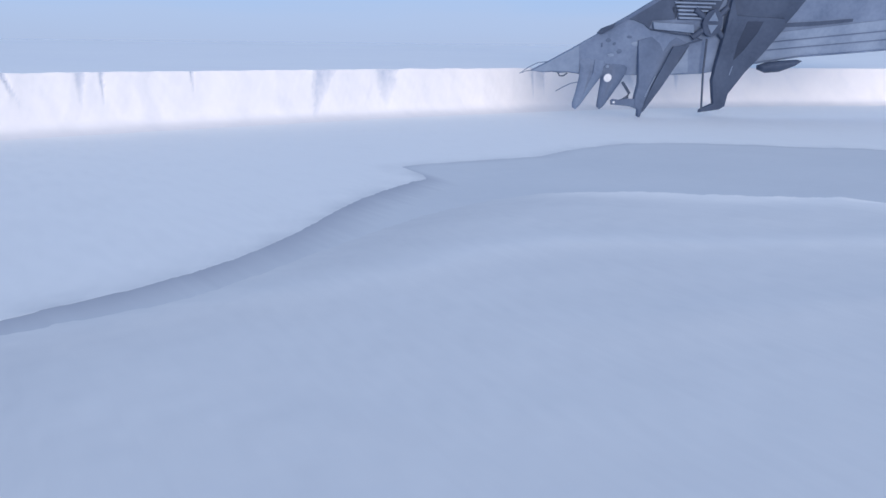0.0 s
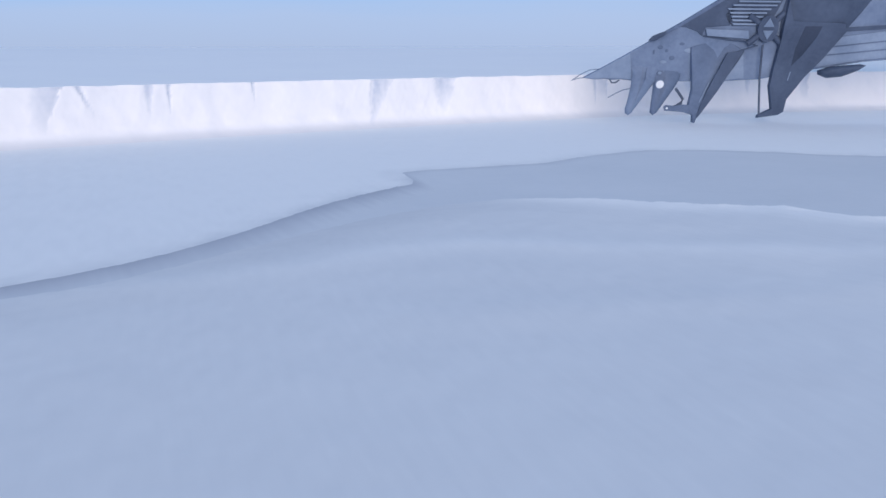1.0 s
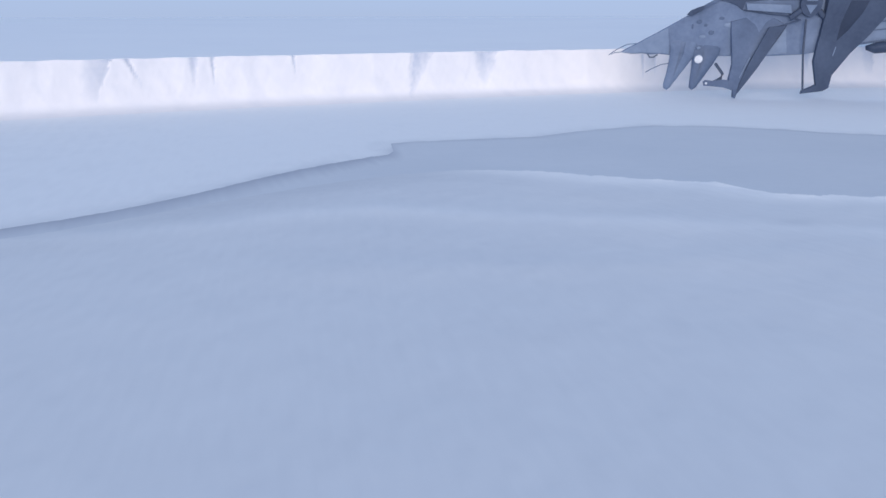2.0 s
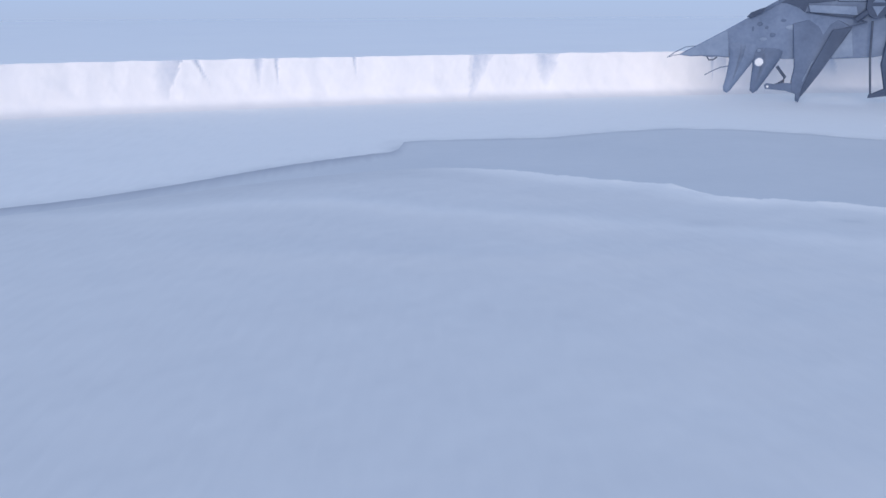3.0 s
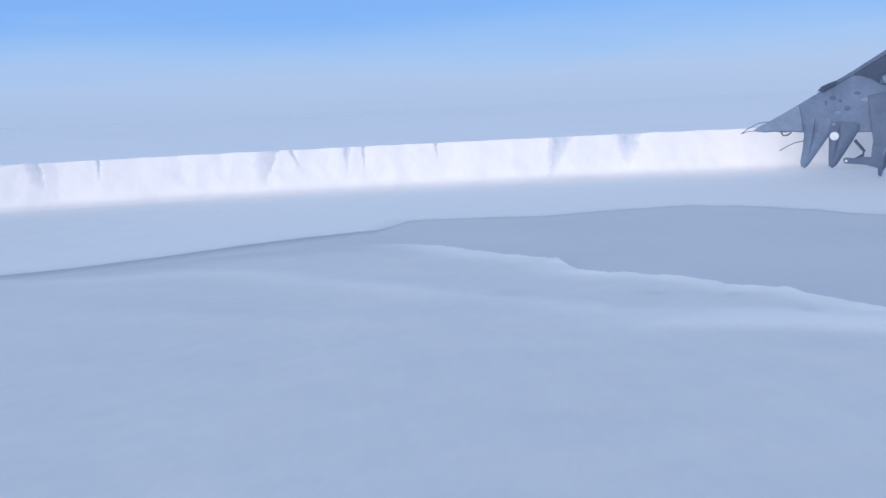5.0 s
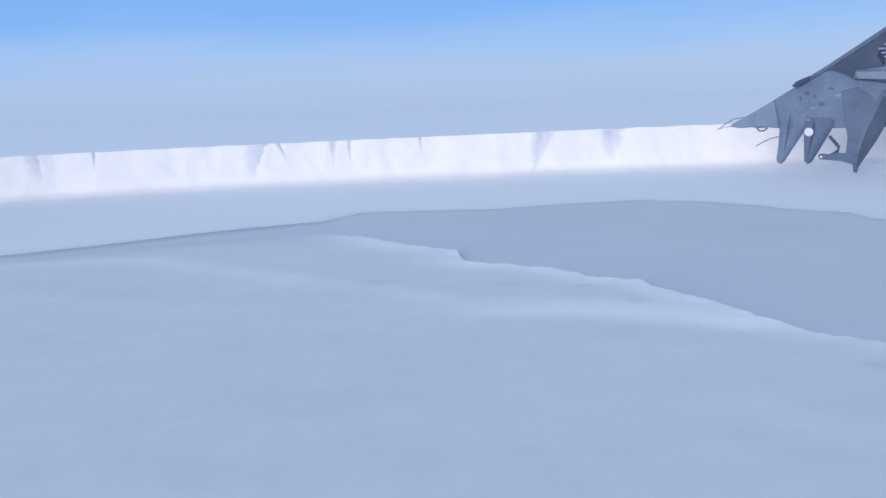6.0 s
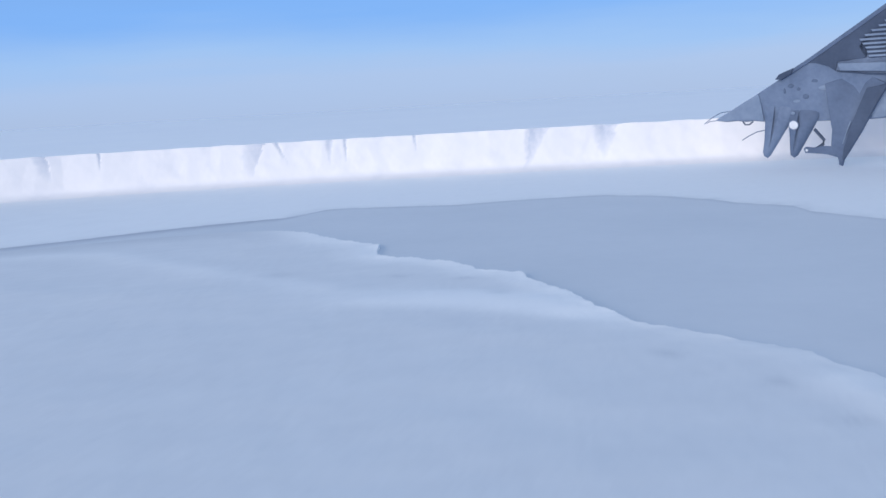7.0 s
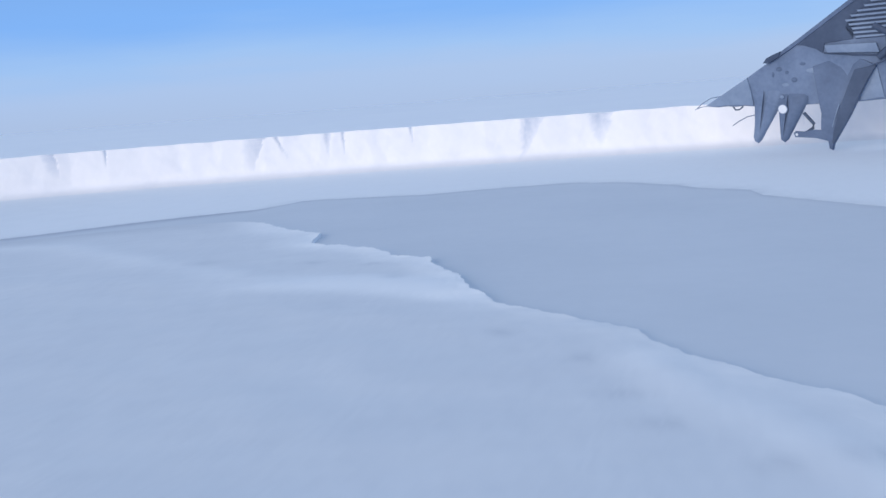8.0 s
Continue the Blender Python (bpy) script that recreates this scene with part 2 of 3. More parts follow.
def edge(line, x, rough):
    saw = 1 / (1 + np.exp(-(x - 27) / 5)) if line is NEAR_EDGE else 0
    px, py = zip(*line)
    y = np.interp(x, px, py)
    if line is FAR_EDGE:        # an old, rounded edge in the west
        y = np.where(x < -14, sum(np.interp(x + k, px, py) for k in (-12, -8, -4, 0, 4, 8, 12)) / 7, y)
    near = np.exp(-(x / 400) ** 2)
    return y + near * rough * (waves(x, 0 * x, 14, 11, 4) + (0.7 + 0.6 * saw) * waves(x, 0 * x, 4.5, 12, 3) + saw * 1.1 * ((x / 3.7 + 0.6 * waves(x, 0 * x, 19, 13)) % 1 - 0.5))


def floe(name, line, side, depth, rise, lip, drifts, snow_tone, seed, label):
    """A snow-covered floe on one side of its edge line, with a raised, broken lip."""
    x = stretch(-290, 345, 0.7, 4650, 1.3)
    e = edge(line, x, 0.6 if side < 0 else 0.4)
    if side < 0:
        steps = [0, 0, 0.5, 1, 1.7, 2.6, 3.8, 5.4, 7.5, 10, 13, 16.5, 20.5, 25]
        while steps[-1] < 330:
            steps.append(steps[-1] + 4.0)
        while steps[-1] < depth:
            steps.append(steps[-1] * 1.35)
        off = np.array(steps)
        gx_ = np.repeat(x[:, None], len(off), 1)
        gy_ = e[:, None] - off[None, :]
    else:
        steps = np.array([0, 0, 0.004, 0.008, 0.014, 0.022, 0.032, 0.045, 0.06, 0.08] + list(np.linspace(0.11, 1, 34)))
        gx_ = np.repeat(x[:, None], len(steps), 1)
        gy_ = e[:, None] + steps[None, :] * (foot(x) - 4 - e)[:, None]
    d = np.abs(gy_ - e[:, None])
    slope = np.gradient(e, x)
    d = np.minimum(d / np.sqrt(1 + slope[:, None] ** 2), 500)
    d = np.where(d < 60, np.maximum(to_line(gx_, gy_, line) - 0.4, 0), d)
    high = rise(gx_)
    z = high * (1 + 0.12 * waves(gx_, gy_, 31, seed + 1)) + lip * high * np.exp(-d / 6.5) * (1 + 0.6 * waves(gx_, gy_, 17, seed + 2))
    near = np.exp(-(gx_ / 600) ** 2)
    z = z + near * 0.06 * (1 - np.exp(-d / 15)) * waves(gx_ + 0.4 * gy_, gy_ * 1.6, 62, seed, 3)
    for pts, tall, wide in drifts:
        z = z + tall * np.exp(-(to_line(gx_, gy_, pts) / wide) ** 2) * (1 + 0.5 * waves(gx_, gy_, 40, seed + 4))
    z = np.maximum(z, 0.05)
    z[:, 0] = -0.4
    # floe tone: snow drifts, plus the dim rim and sunlit lip painted in
    snow = snow_tone(gx_, gy_, d)
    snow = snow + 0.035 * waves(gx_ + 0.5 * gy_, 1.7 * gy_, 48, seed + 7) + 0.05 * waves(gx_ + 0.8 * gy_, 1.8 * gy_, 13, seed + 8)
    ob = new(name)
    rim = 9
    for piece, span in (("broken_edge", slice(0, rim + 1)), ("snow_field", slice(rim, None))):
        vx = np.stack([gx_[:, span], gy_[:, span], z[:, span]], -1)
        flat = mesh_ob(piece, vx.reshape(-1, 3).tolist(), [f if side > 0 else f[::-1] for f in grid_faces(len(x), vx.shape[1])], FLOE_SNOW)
        a = flat.data.attributes.new("snow_tone", "FLOAT", "POINT")
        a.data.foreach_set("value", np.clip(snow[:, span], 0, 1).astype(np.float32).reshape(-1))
        flat.data.set_sharp_from_angle(angle=radians(38))
        flat.parent = ob
    return tagged(ob, label, "ice floe")


def near_rise(x):
    return 0.05 + 1.0 / (1 + np.exp(-(x - 24) / 7)) - 0.35 / (1 + np.exp(-(x - 174) / 6))


def far_rise(x):
    return 0.07 + 0 * x


def near_tone(x, y, d):
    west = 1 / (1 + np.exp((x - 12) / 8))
    # west rim painted darker where the floe dims toward the crack
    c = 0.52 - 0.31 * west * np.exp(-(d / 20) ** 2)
    # lip painted lighter for the sun it catches
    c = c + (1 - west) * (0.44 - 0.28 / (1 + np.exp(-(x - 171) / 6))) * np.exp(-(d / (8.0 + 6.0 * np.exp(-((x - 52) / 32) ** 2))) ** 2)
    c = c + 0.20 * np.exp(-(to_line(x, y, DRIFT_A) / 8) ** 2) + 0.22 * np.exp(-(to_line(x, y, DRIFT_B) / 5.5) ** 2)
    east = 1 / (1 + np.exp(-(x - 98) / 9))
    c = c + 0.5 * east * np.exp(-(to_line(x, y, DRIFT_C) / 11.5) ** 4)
    for hx, hy, long, wide in DARK_MARKS:
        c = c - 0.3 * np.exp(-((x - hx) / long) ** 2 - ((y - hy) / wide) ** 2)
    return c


def far_tone(x, y, d):
    # painted paler than the near floe for distance haze, fading at the edge
    edge_fade = 0.42 * np.exp(-d / 5.5) * (1 + 0.5 * waves(x, y, 23, 61))
    return 1.0 - 0.2 * np.exp(-((x + 260) / 120) ** 2) - edge_fade


floe("ice_floe", NEAR_EDGE, -1, 4300, near_rise, 0.38, [(DRIFT_A, 0.28, 10), (DRIFT_B, 0.45, 6), (DRIFT_C, 0.3, 9)], near_tone, 21,
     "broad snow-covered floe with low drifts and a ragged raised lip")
floe("ice_floe", FAR_EDGE, 1, 0, far_rise, 0.0, [], far_tone, 41, "flat snow-covered floe between the lead and the shelf front")


def crack():
    """A strip of grey ice along the far floe's edge, darkest against the floe."""
    x = np.arange(-285, 330, 1.0)
    e = edge(FAR_EDGE, x, 0.4)
    slope = np.gradient(e, x)
    wide = (8.5 + 8.0 / (1 + np.exp((x + 5) / 6)) + 1.3 * waves(x, 0 * x, 45, 51)) * np.sqrt(1 + np.clip(slope, -1.2, 1.2) ** 2)
    rows = np.array([-0.2, 0.0, 0.12, 0.25, 0.4, 0.55, 0.7, 0.85, 1.0])
    gx_ = np.repeat(x[:, None], len(rows), 1)
    gy_ = e[:, None] - rows[None, :] * wide[:, None]
    z = 0.045 - 0.03 * rows[None, :] + 0 * gx_
    ob = mesh_ob("crack", np.stack([gx_, gy_, z], -1).reshape(-1, 3).tolist(), [f[::-1] for f in grid_faces(len(x), len(rows))], CRACK_ICE)
    crack_tone = np.clip(1 - rows, 0, 1)[None, :] ** 1.3 * (0.27 + 0.50 / (1 + np.exp((gx_ + 5) / 6)) + 0.12 * waves(gx_, gy_, 50, 53))
    a = ob.data.attributes.new("crack_tone", "FLOAT", "POINT")
    a.data.foreach_set("value", np.clip(crack_tone, 0, 1).astype(np.float32).reshape(-1))
    return tagged(ob, "darker ice in the crack along the floe edge", "crack", kind="structure")


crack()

# ---- the ice shelf ----
# clefts in the front: west end, form, width, depth, reach down, lean
# L: a wall on the west side; R: a wall on the east side; V: two slopes
CLEFTS = [(-232, "V", 3.2, 1.2, 12, 0.04), (-134, "R", 16.5, 1.0, 22, -0.4), (-111, "V", 3.6, 1.4, 15, 0.45), (-75, "V", 6.2, 0.9, 16, 0.0), (-62.5, "V", 3.6, 1.2, 16, 0.05),
          (-12.3, "V", 2.6, 1.3, 11, 0.12), (68.7, "L", 16.5, 0.8, 26, -0.06), (112.7, "V", 21, 1.4, 21, 0.0), (243, "R", 16.5, 1.3, 14, 0.0),
          (248.3, "V", 3.9, 1.0, 20, 0.0), (258, "V", 3.3, 0.8, 17, 0.0), (318, "R", 22, 1.2, 16, 0.3), (380, "V", 7, 1.4, 16, 0.1), (425, "R", 13, 1.2, 18, 0.0), (-274, "R", 10, 1.1, 16, 0.1), (-310, "V", 4, 1.2, 12, 0.0)]


def shelf():
    x = stretch(-350, 640, 0.95, 4650, 1.3)
    s = np.array([0, 0.004, 0.009, 0.015, 0.022, 0.03, 0.042, 0.06, 0.09, 0.12, 0.16, 0.2, 0.25, 0.3, 0.36, 0.42, 0.48, 0.54, 0.6, 0.66, 0.72, 0.78, 0.83, 0.88, 0.92, 0.955, 0.98, 1.0])
    base = foot(x)
    XX = np.repeat(x[:, None], len(s), 1)
    ZZ = s[None, :] * FACE * np.ones_like(XX)
    # snow apron: a hollow curve from the ice up into the face
    apron = 15.0 * np.exp(-ZZ / 1.5)
    YY = base[:, None] - apron + 0.02 * ZZ
    near = np.exp(-(XX / 500) ** 2)
    up = np.clip(ZZ / 6, 0, 1)
    facets = np.abs(((XX / 31 + 0.35 * waves(XX, ZZ, 90, 8)) % 1) - 0.5) * 2
    YY = YY + near * up * (0.7 * facets + 0.22 * waves(XX, ZZ * 1.5, 14, 9) + 0.05 * waves(XX, ZZ, 4.5, 10))
    # blue-grey tone that paints cleft shade, plus faint random mottling
    cleft_shade = 0 * XX
    ragged = waves(0.4 * XX, ZZ, 11, 27) + 0.6 * waves(XX, 1.3 * ZZ, 4, 28)
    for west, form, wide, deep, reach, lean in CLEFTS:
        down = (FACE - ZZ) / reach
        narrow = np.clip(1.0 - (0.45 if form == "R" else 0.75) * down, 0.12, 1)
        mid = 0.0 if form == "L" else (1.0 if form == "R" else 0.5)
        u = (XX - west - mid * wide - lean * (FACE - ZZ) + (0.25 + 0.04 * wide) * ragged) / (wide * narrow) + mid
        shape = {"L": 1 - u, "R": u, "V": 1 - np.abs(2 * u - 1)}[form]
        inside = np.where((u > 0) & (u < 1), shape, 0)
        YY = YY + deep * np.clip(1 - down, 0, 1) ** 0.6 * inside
        cleft_shade = np.maximum(cleft_shade, {"L": 1.0, "R": 0.65, "V": 0.75 if wide > 4 else 0.9}[form] * np.clip(1.15 - down, 0, 1) ** 0.7 * np.clip(inside, 0, 1) ** 0.5 * np.clip(u / 0.22, 0.25, 1))
    cleft_shade = cleft_shade * (0.9 + 0.2 * waves(XX, ZZ, 6, 19)) + 0.10 * np.clip(waves(XX + 0.6 * ZZ, ZZ * 0.6, 33, 20), 0, 1)
    ZZ[:, -1] += 0.35 * waves(x, 0 * x, 37, 14) * np.exp(-(x / 500) ** 2)
    # the top swells gently back to the skyline
    run = [0.4, 1.2, 3, 7, 15, 30, 55, 90, 140, 210, 320, 480, 700, 1000, 1500, 2300, 3400, 4300]
    TX = np.repeat(x[:, None], len(run), 1)
    fade = np.exp(-np.array(run) / 12)[None, :]
    TY = base[:, None] + np.array(run)[None, :] + 4 * (1 - fade) + (YY[:, -1] - base)[:, None] * fade
    dome = 22 * (1 - np.exp(-np.array(run) / 650))[None, :]
    TZ = FACE + (ZZ[:, -1] - FACE)[:, None] * fade + 0.12 + dome + 0.12 * (1 - fade) * waves(TX, TY, 220, 16, 2) * np.exp(-np.array(run) / 400)[None, :]
    XX, YY, ZZ = np.concatenate([XX, TX], 1), np.concatenate([YY, TY], 1), np.concatenate([ZZ, TZ], 1)
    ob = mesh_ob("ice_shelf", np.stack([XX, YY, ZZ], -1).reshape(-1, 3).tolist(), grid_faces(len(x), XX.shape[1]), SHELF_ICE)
    ob.data.materials.append(HAZED_SNOW)
    a = ob.data.attributes.new("cleft_shade", "FLOAT", "POINT")
    a.data.foreach_set("value", np.clip(np.concatenate([cleft_shade, 0 * TX], 1), 0, 1).astype(np.float32).reshape(-1))
    rows = XX.shape[1] - 1
    for k, p in enumerate(ob.data.polygons):
        if k % rows >= len(s) - 1:
            p.material_index = 1
    me = ob.data
    me.set_sharp_from_angle(angle=radians(40))
    return tagged(ob, "sunlit white ice shelf front with clefts and flat snow top", "ice shelf", kind="structure")


shelf()


# ---- the aircraft wing ----
PX = 0.358
WING_AT = Vector((246.0, 574.0, 26.0))
wing = new("aircraft_wing")
wing.matrix_world = Matrix.Translation(SC * WING_AT) @ pose(0, 0, 0, 0, 0, -20.2)
tagged(wing, "blue-grey aircraft wing with pointed flap fairings and thin rods", "aircraft wing")


def put(a, b, d=0.0):
    """Wing plan to metres: a along the span, b down, d toward the open ice; both from the round lamp. The chord leans forward as it rises."""
    h = -b * PX
    return SC * Vector((a * PX, -d * PX - 0.25 * h, h))


def inset(outline, by):
    """The outline drawn in by a distance, corner by corner."""
    n = len(outline)
    area = sum(outline[i][0] * outline[(i + 1) % n][1] - outline[(i + 1) % n][0] * outline[i][1] for i in range(n))
    side = 1 if area > 0 else -1
    out = []
    for i in range(n):
        p, q, r = (Vector(outline[(i + k) % n]) for k in (-1, 0, 1))
        e, f = (q - p).normalized(), (r - q).normalized()
        t = e + f
        t = t.normalized() if t.length > 1e-6 else e
        m = Vector((-t.y, t.x)) * side
        out.append(tuple(q + m * by / max(0.55, abs(m.dot(Vector((-e.y, e.x)))))))
    return out


def sunk(b, d, top):
    """Depth that falls back into the wing skin above the line top."""
    return d if top is None else -9 + (d + 9) * min(1, max(0, (b - top) / 34))


def slab(outline, thick, d=0.0, soft=1.5, top=None):
    """A plate over an outline with rounded rims; thick is half its depth. Above top it sinks into the skin."""
    soft = 0.3 * soft
    bm = bmesh.new()
    rings = []
    for depth, k in ((-1.0, 1.0), (-0.75, 0.3), (-0.4, 0.0), (0.4, 0.0), (0.75, 0.3), (1.0, 1.0)):
        rings.append([bm.verts.new(put(a, b, sunk(b, d + depth * thick, top))) for a, b in inset(outline, k * soft)])
    n = len(outline)
    for p, q in zip(rings[:-1], rings[1:]):
        for i in range(n):
            bm.faces.new((p[i], p[(i + 1) % n], q[(i + 1) % n], q[i]))
    bm.faces.new(rings[0])
    bm.faces.new(rings[-1])
    bmesh.ops.triangulate(bm, faces=[f for f in bm.faces if len(f.verts) > 4])
    return bm


def keel(outline, spine, thick, d=0.0, top=None):
    """A pointed canoe-shaped body: the outline at the back, drawn together along a spine in front."""
    bm = bmesh.new()
    sp = [Vector(p) for p in spine]

    def nearest(p):
        best = None
        for a, b in zip(sp[:-1], sp[1:]):
            w = b - a
            t = min(1, max(0, (p - a).dot(w) / w.dot(w)))
            q = a + t * w
            if best is None or (q - p).length < (best - p).length:
                best = q
        return best

    rings = []
    for depth, k in ((-0.6, 0.10), (-0.2, 0.0), (0.2, 0.06), (0.6, 0.26), (0.85, 0.52), (1.0, 0.85)):
        ring = []
        for p in outline:
            v = Vector(p)
            v = v.lerp(nearest(v), k)
            ring.append(bm.verts.new(put(v.x, v.y, sunk(v.y, d + depth * thick, top))))
        rings.append(ring)
    n = len(outline)
    for p, q in zip(rings[:-1], rings[1:]):
        for i in range(n):
            bm.faces.new((p[i], p[(i + 1) % n], q[(i + 1) % n], q[i]))
    bm.faces.new(rings[0])
    bm.faces.new(rings[-1])
    bmesh.ops.triangulate(bm, faces=[f for f in bm.faces if len(f.verts) > 4])
    return bm


def rod(points, radius, sides=8):
    """A round bar along points (a, b, d)."""
    bm = bmesh.new()
    pts = [put(*p) for p in points]
    rings = []
    for i, p in enumerate(pts):
        way = (pts[min(i + 1, len(pts) - 1)] - pts[max(i - 1, 0)]).normalized()
        q = way.to_track_quat("Z", "Y")
        r = radius * PX * SC
        rings.append([bm.verts.new(p + q @ Vector((math.cos(a) * r, math.sin(a) * r, 0))) for a in np.linspace(0, 2 * math.pi, sides, endpoint=False)])
    for p, q in zip(rings[:-1], rings[1:]):
        for i in range(sides):
            bm.faces.new((p[i], p[(i + 1) % sides], q[(i + 1) % sides], q[i]))
    bm.faces.new(rings[0][::-1])
    bm.faces.new(rings[-1])
    return bm


def oval(a, b, r, thick, d, tall=1.0):
    return slab([(a + r * math.cos(w), b + r * tall * math.sin(w)) for w in np.linspace(0, 2 * math.pi, 20, endpoint=False)], thick, d, min(0.8, 0.3 * r * min(1, tall)))


# skin
part("wing_panel", slab([(-140, -12), (-126, -20), (-112, -27), (-65, -53), (-20, -79), (30, -108), (75, -136), (117, -162), (200, -214), (300, -276), (470, -382), (720, -536),
                         (720, -66), (446, -44), (378, -39), (278, -24), (188, -8), (120, -5), (62, -5), (38, -5), (-40, -4), (-52, -7), (-70, -9), (-85, -8), (-100, -10), (-118, -9)],
                        5, -8, 2.5), PAINT, wing)
part("wing_tip", slab([(-139, -12), (-112, -26.5), (-88, -40), (-58, -56), (-54, -34), (-52, -9), (-72, -10.5), (-100, -11.5), (-120, -10.5)], 2, -2.4, 1.2), PAINT_PALE, wing, "pale worn tip panel")
edge_strip = part("leading_edge", slab([(-22, -80), (30, -110), (117, -164), (200, -216), (300, -278), (470, -384), (720, -538), (720, -530), (470, -376), (300, -270), (200, -208), (117, -156), (32, -104), (-16, -77)],
                          5, -4, 1.2), PAINT_MID, wing, "dark worn leading edge strip")
part("edge_cap", slab([(-27, -78), (-20, -86), (-8, -91), (4, -95), (0, -86), (-17, -77)], 4, 0, 1.0), PAINT_DARK, edge_strip, "small dark cap on the leading edge")
part("dark_panel", slab([(23, -103), (75, -134), (122, -162), (150, -179), (150, -161), (138, -151), (126, -142), (114, -132), (108, -122), (118, -104), (74, -101), (70, -86), (60, -94), (40, -101)],
                        1.2, -2, 1.0), PAINT_DARK, wing, "dark skin panel")
part("pale_panel", slab([(74, -98), (152, -95), (156, -80), (78, -86)], 2, 1, 1.0), PAINT_PALE, wing, "pale grey strip panel")
# dark plate: shade between the slats, put in as colour
louvre = part("louvre_shade", slab([(150, -178), (208, -214), (214, -160), (190, -104), (122, -103), (110, -122), (116, -134), (132, -146)], 2, -3, 1.0), PAINT_DARK, wing, "dark plate painting in the shade behind the louvres")
for k, (left, right) in enumerate(((147, 209), (138, 207), (127, 203), (117, 198), (109, 188), (113, 181), (117, 176), (119, 173), (121, 171))):
    b = -160 + 6.5 * k
    part("louvre_slat", slab([(left, b), (right, b + 0.8), (right, b + 4.0), (left + 2, b + 3.4)], 2.2, 0.5, 0.6), PAINT_PALE, louvre)
part("belly_panel", slab([(122, -60), (150, -58), (158, -10), (122, -7)], 1.5, -2, 0.8), PAINT_PALE, wing, "pale grey panel between the fairings")
flap = part("flap_panel", slab([(292, -80), (720, -131), (720, -70), (446, -48), (378, -43), (290, -30), (270, -28)], 2, -2, 1.0), PAINT_PALE, wing, "pale grey trailing flap")
for b0, b1 in ((-66, -92), (-52, -74)):
    part("flap_seam", slab([(300, b0), (720, b1 - 16), (720, b1 - 13.8), (300, b0 + 2.2)], 1.4, 0, 0.3), PAINT_MID, flap)
part("slot", slab([(322, -100), (400, -104), (470, -110), (470, -105), (400, -97), (330, -93)], 1.6, -2, 0.6), PAINT_DARK, flap, "long dark slot in the flap")
# hanging fairings
part("flap_fairing", keel([(-60, -46), (-50, -20), (-51, 0), (-54, 25), (-58, 45), (-57, 53), (-51, 57), (-45, 52), (-37, 40), (-14, 6), (-6, -6), (6, -44)], [(-27, -40), (-33, 0), (-49, 48)], 7, 1, -46), PAINT, wing)
part("flap_fairing", keel([(-18, -34), (-11, -6), (-10, 8), (-11, 40), (-11, 52), (-5, 57), (2, 52), (12, 36), (28, 10), (38, -8), (46, -34)], [(12, -30), (8, 0), (-4, 48)], 7, 2, -36), PAINT_MID, wing)
big_fairing = part("flap_fairing", slab([(52, -66), (59, -6), (61, 10), (58, 36), (60, 50), (68, 58), (69, 70), (74, 72), (77, 62), (90, 42), (107, 15), (125, -18), (138, -40), (150, -60), (110, -82)], 6, 3, 2.5, -84), PAINT_MID, wing,
     "large pointed fairing with a creased side")
# shaded side and crease highlight, both put in as paint tones
part("fairing_side", slab([(118, -56), (103, -22), (90, 8), (79, 40), (75, 60), (77, 62), (90, 42), (107, 15), (125, -18), (138, -40), (150, -60)], 2, 9, 1.2, -84), PAINT_DARK, big_fairing, "dark plate painting in the shaded side of the fairing")
part("crease_highlight", rod([(77, 34, 9), (84, 15, 9), (91, -3, 9)], 0.8), PAINT_PALE, big_fairing, "pale rod painting in the highlight along the fairing crease")
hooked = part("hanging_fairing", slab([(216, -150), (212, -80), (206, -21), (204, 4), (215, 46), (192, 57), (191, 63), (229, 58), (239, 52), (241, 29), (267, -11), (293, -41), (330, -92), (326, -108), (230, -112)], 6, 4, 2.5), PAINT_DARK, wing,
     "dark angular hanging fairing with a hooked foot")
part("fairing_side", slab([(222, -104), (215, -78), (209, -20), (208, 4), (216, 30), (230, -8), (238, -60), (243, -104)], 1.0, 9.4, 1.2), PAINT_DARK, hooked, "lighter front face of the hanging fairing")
# flat black plate painted where the recess lies in shade
part("fairing_shade", slab([(252, -102), (241, -64), (238, -32), (256, -52), (276, -82), (284, -102)], 0.7, 9.6, 0.8), RECESS_SHADE, hooked, "black plate painting in the recess shade of the hanging fairing")
# painted highlight along the slit
part("crease_highlight", rod([(239, -22, 10), (236, -6, 10)], 0.9), PAINT_PALE, hooked)
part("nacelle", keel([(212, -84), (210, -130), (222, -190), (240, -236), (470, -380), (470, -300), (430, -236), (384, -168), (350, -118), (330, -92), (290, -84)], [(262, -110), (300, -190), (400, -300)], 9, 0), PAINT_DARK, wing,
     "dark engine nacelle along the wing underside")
part("pod", keel([(294, -24), (312, -30), (340, -33), (372, -35), (382, -33), (366, -22), (340, -12), (312, -10), (296, -16)], [(304, -20), (366, -28)], 12, 2), PAINT_DARK, wing, "dark flattened oval pod")
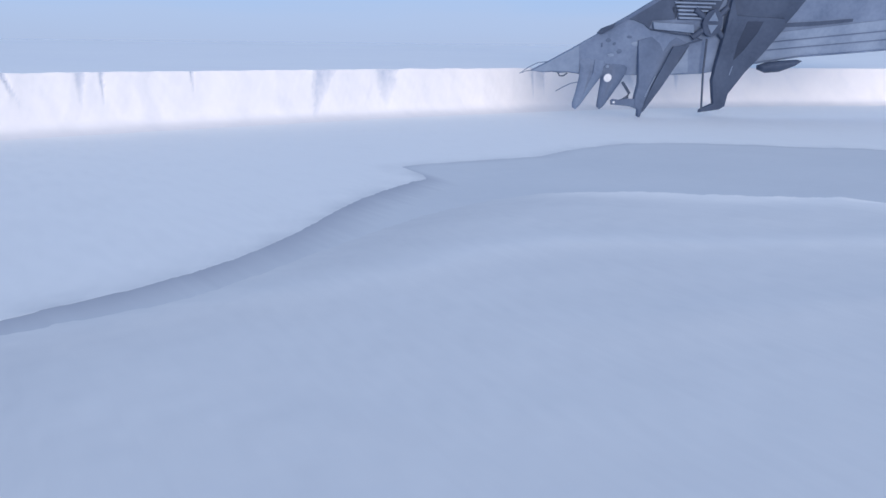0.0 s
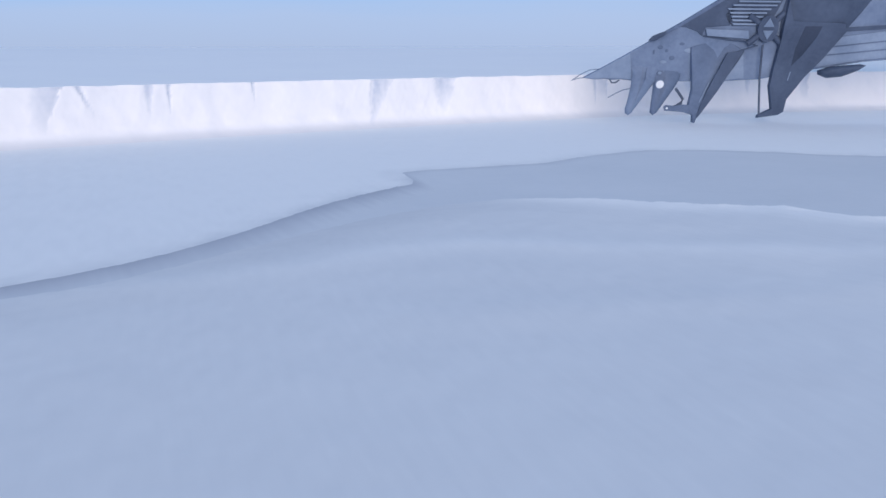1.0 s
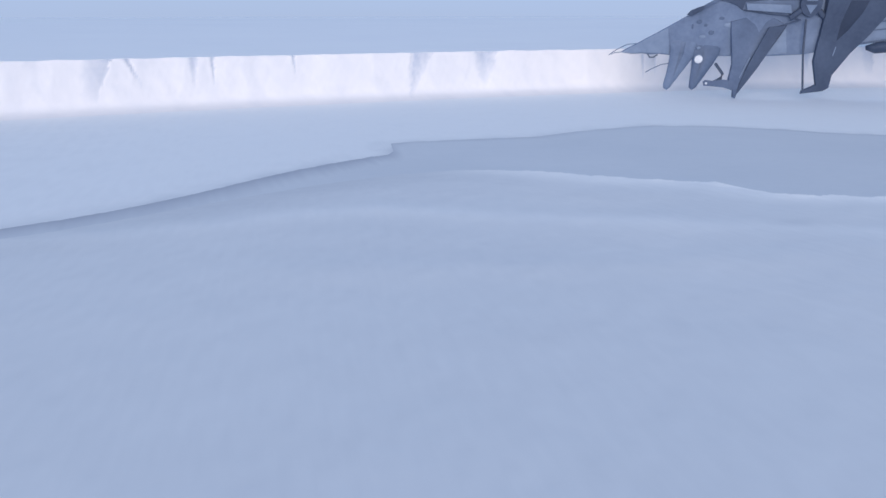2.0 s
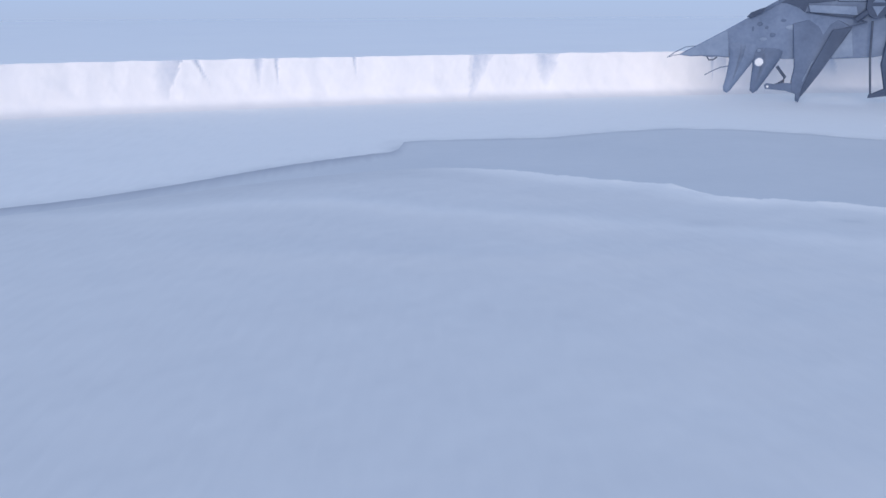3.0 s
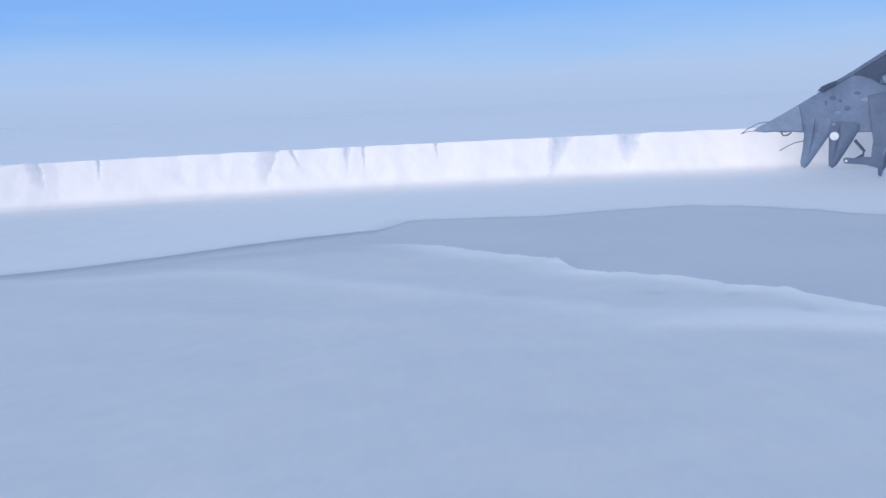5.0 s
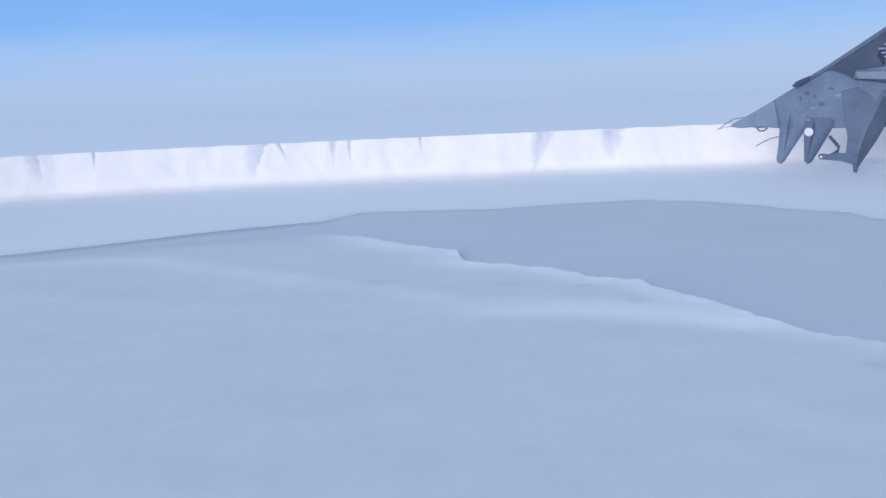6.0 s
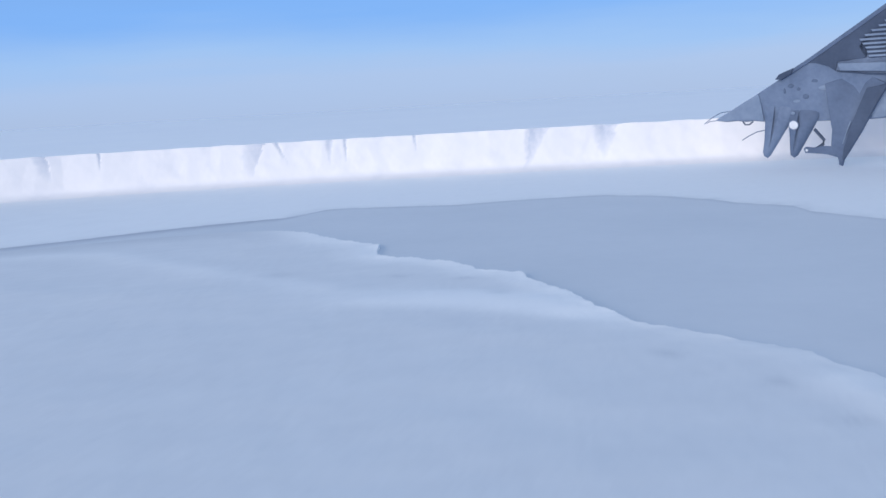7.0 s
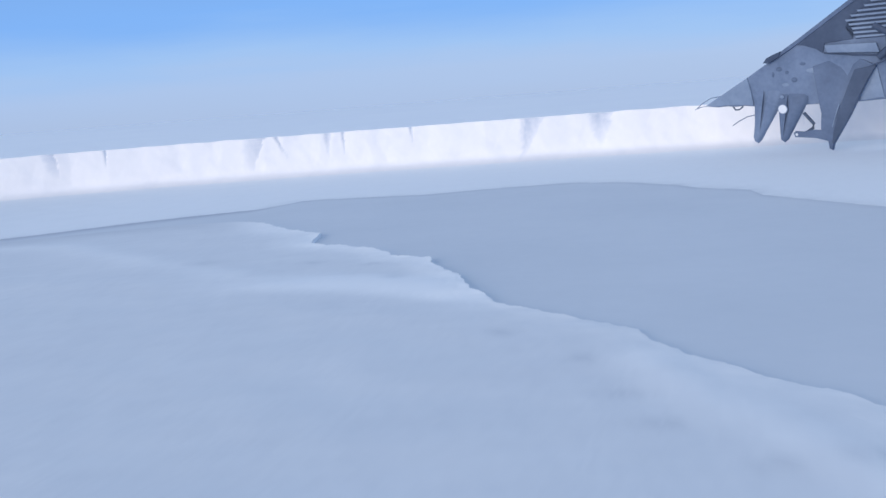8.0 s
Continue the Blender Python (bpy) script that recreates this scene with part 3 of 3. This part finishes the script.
# linkage
hub = part("strut_hub", oval(186, -98, 19, 4, 4, 1.25), PAINT_DARK, wing, "dark round fitting where the struts meet")
for halves in ([(176, -101), (186, -117), (196, -101)], [(176, -95), (196, -95), (186, -79)]):
    part("window", slab(halves, 0.8, 8.6, 1.0), PAINT_PALE, hub, "pale half of the opening in the fitting")
for a, b in ((150, -122), (154, -72), (216, -72), (214, -126)):
    part("hub_arm", rod([(186, -98, 2), (a, b, 1)], 5.5, 10), PAINT_DARK, hub)
part("strut", rod([(180, -70, 8), (184, -10, 8), (194, 61, 8)], 1.9), STEEL, wing, "thin steel strut")
part("pipe", rod([(72, -86, -1), (120, -79, 0), (152, -76, 2), (172, -68, 5)], 1.2), PAINT_DARK, wing)
part("pipe", rod([(122, -52, 3), (148, -62, 4), (172, -69, 6)], 1.2), PAINT_DARK, wing)
part("actuator_arm", rod([(32, 8, 4), (40, 18, 5), (47, 27, 5), (45, 34, 5), (36, 40, 5), (26, 44, 5)], 2.7), STEEL, wing)
link = part("actuator_link", slab([(13, 41), (17, 38), (30, 39.5), (44, 37), (60, 38), (68, 57), (50, 51.5), (30, 49.5), (15, 48.5)], 3, 5, 1.2), PAINT_MID, wing)
part("pin", oval(18.5, 43.8, 2.2, 1.2, 8.6), LENS_WHITE, link, "bare pin end")
lens = part("lamp_ring", oval(0, 0, 8.6, 1.2, 8.6), PAINT, wing, "grey round lamp ring")
part("lamp_glass", oval(0, 0, 7.2, 0.8, 9.8), LENS_WHITE, lens, "round white lamp glass")
part("hook", rod([(-90, -9, -4), (-86, -3, -4), (-79, -3, -4), (-72, -8, -4)], 1.3), STEEL, wing)
part("static_wick", rod([(-108, -28, -6), (-128, -26, -6), (-146, -17, -6), (-160, -7, -6)], 0.7), PAINT_MID, wing)
part("static_wick", rod([(-126, -13, -6), (-140, -12, -6), (-150, -11, -6), (-156, -8, -6)], 0.6), PAINT_MID, wing)
part("static_wick", rod([(-48, 7, 2), (-65, 10, 2), (-80, 17, 2), (-92, 24, 2)], 0.8), PAINT_MID, wing)
# dark and pale spots on the skin: a, b, radius, height ratio
for a, b, r, tall in ((-47, -24, 3.5, 1.1), (20, -47, 5, 0.8), (-3, -66, 5, 0.7), (-14, -58, 2.0, 2.2), (-100, -25, 2.2, 1.3), (36, -72, 5, 0.5), (9, -60, 3, 0.9)):
    part("dark_spot", oval(a, b, r, 0.5, -2.6, tall), PAINT_MID, wing, "dark oval spot")
for a, b, r, tall in ((5, -40, 6, 0.5), (50, -60, 9, 0.45)):
    part("pale_spot", oval(a, b, r, 0.4, -2.7, tall), PAINT_PALE, wing, "pale oval spot")
part("pale_spot", oval(-1, -20, 3.5, 0.5, 3.6, 0.8), PAINT_PALE, wing, "pale oval spot")
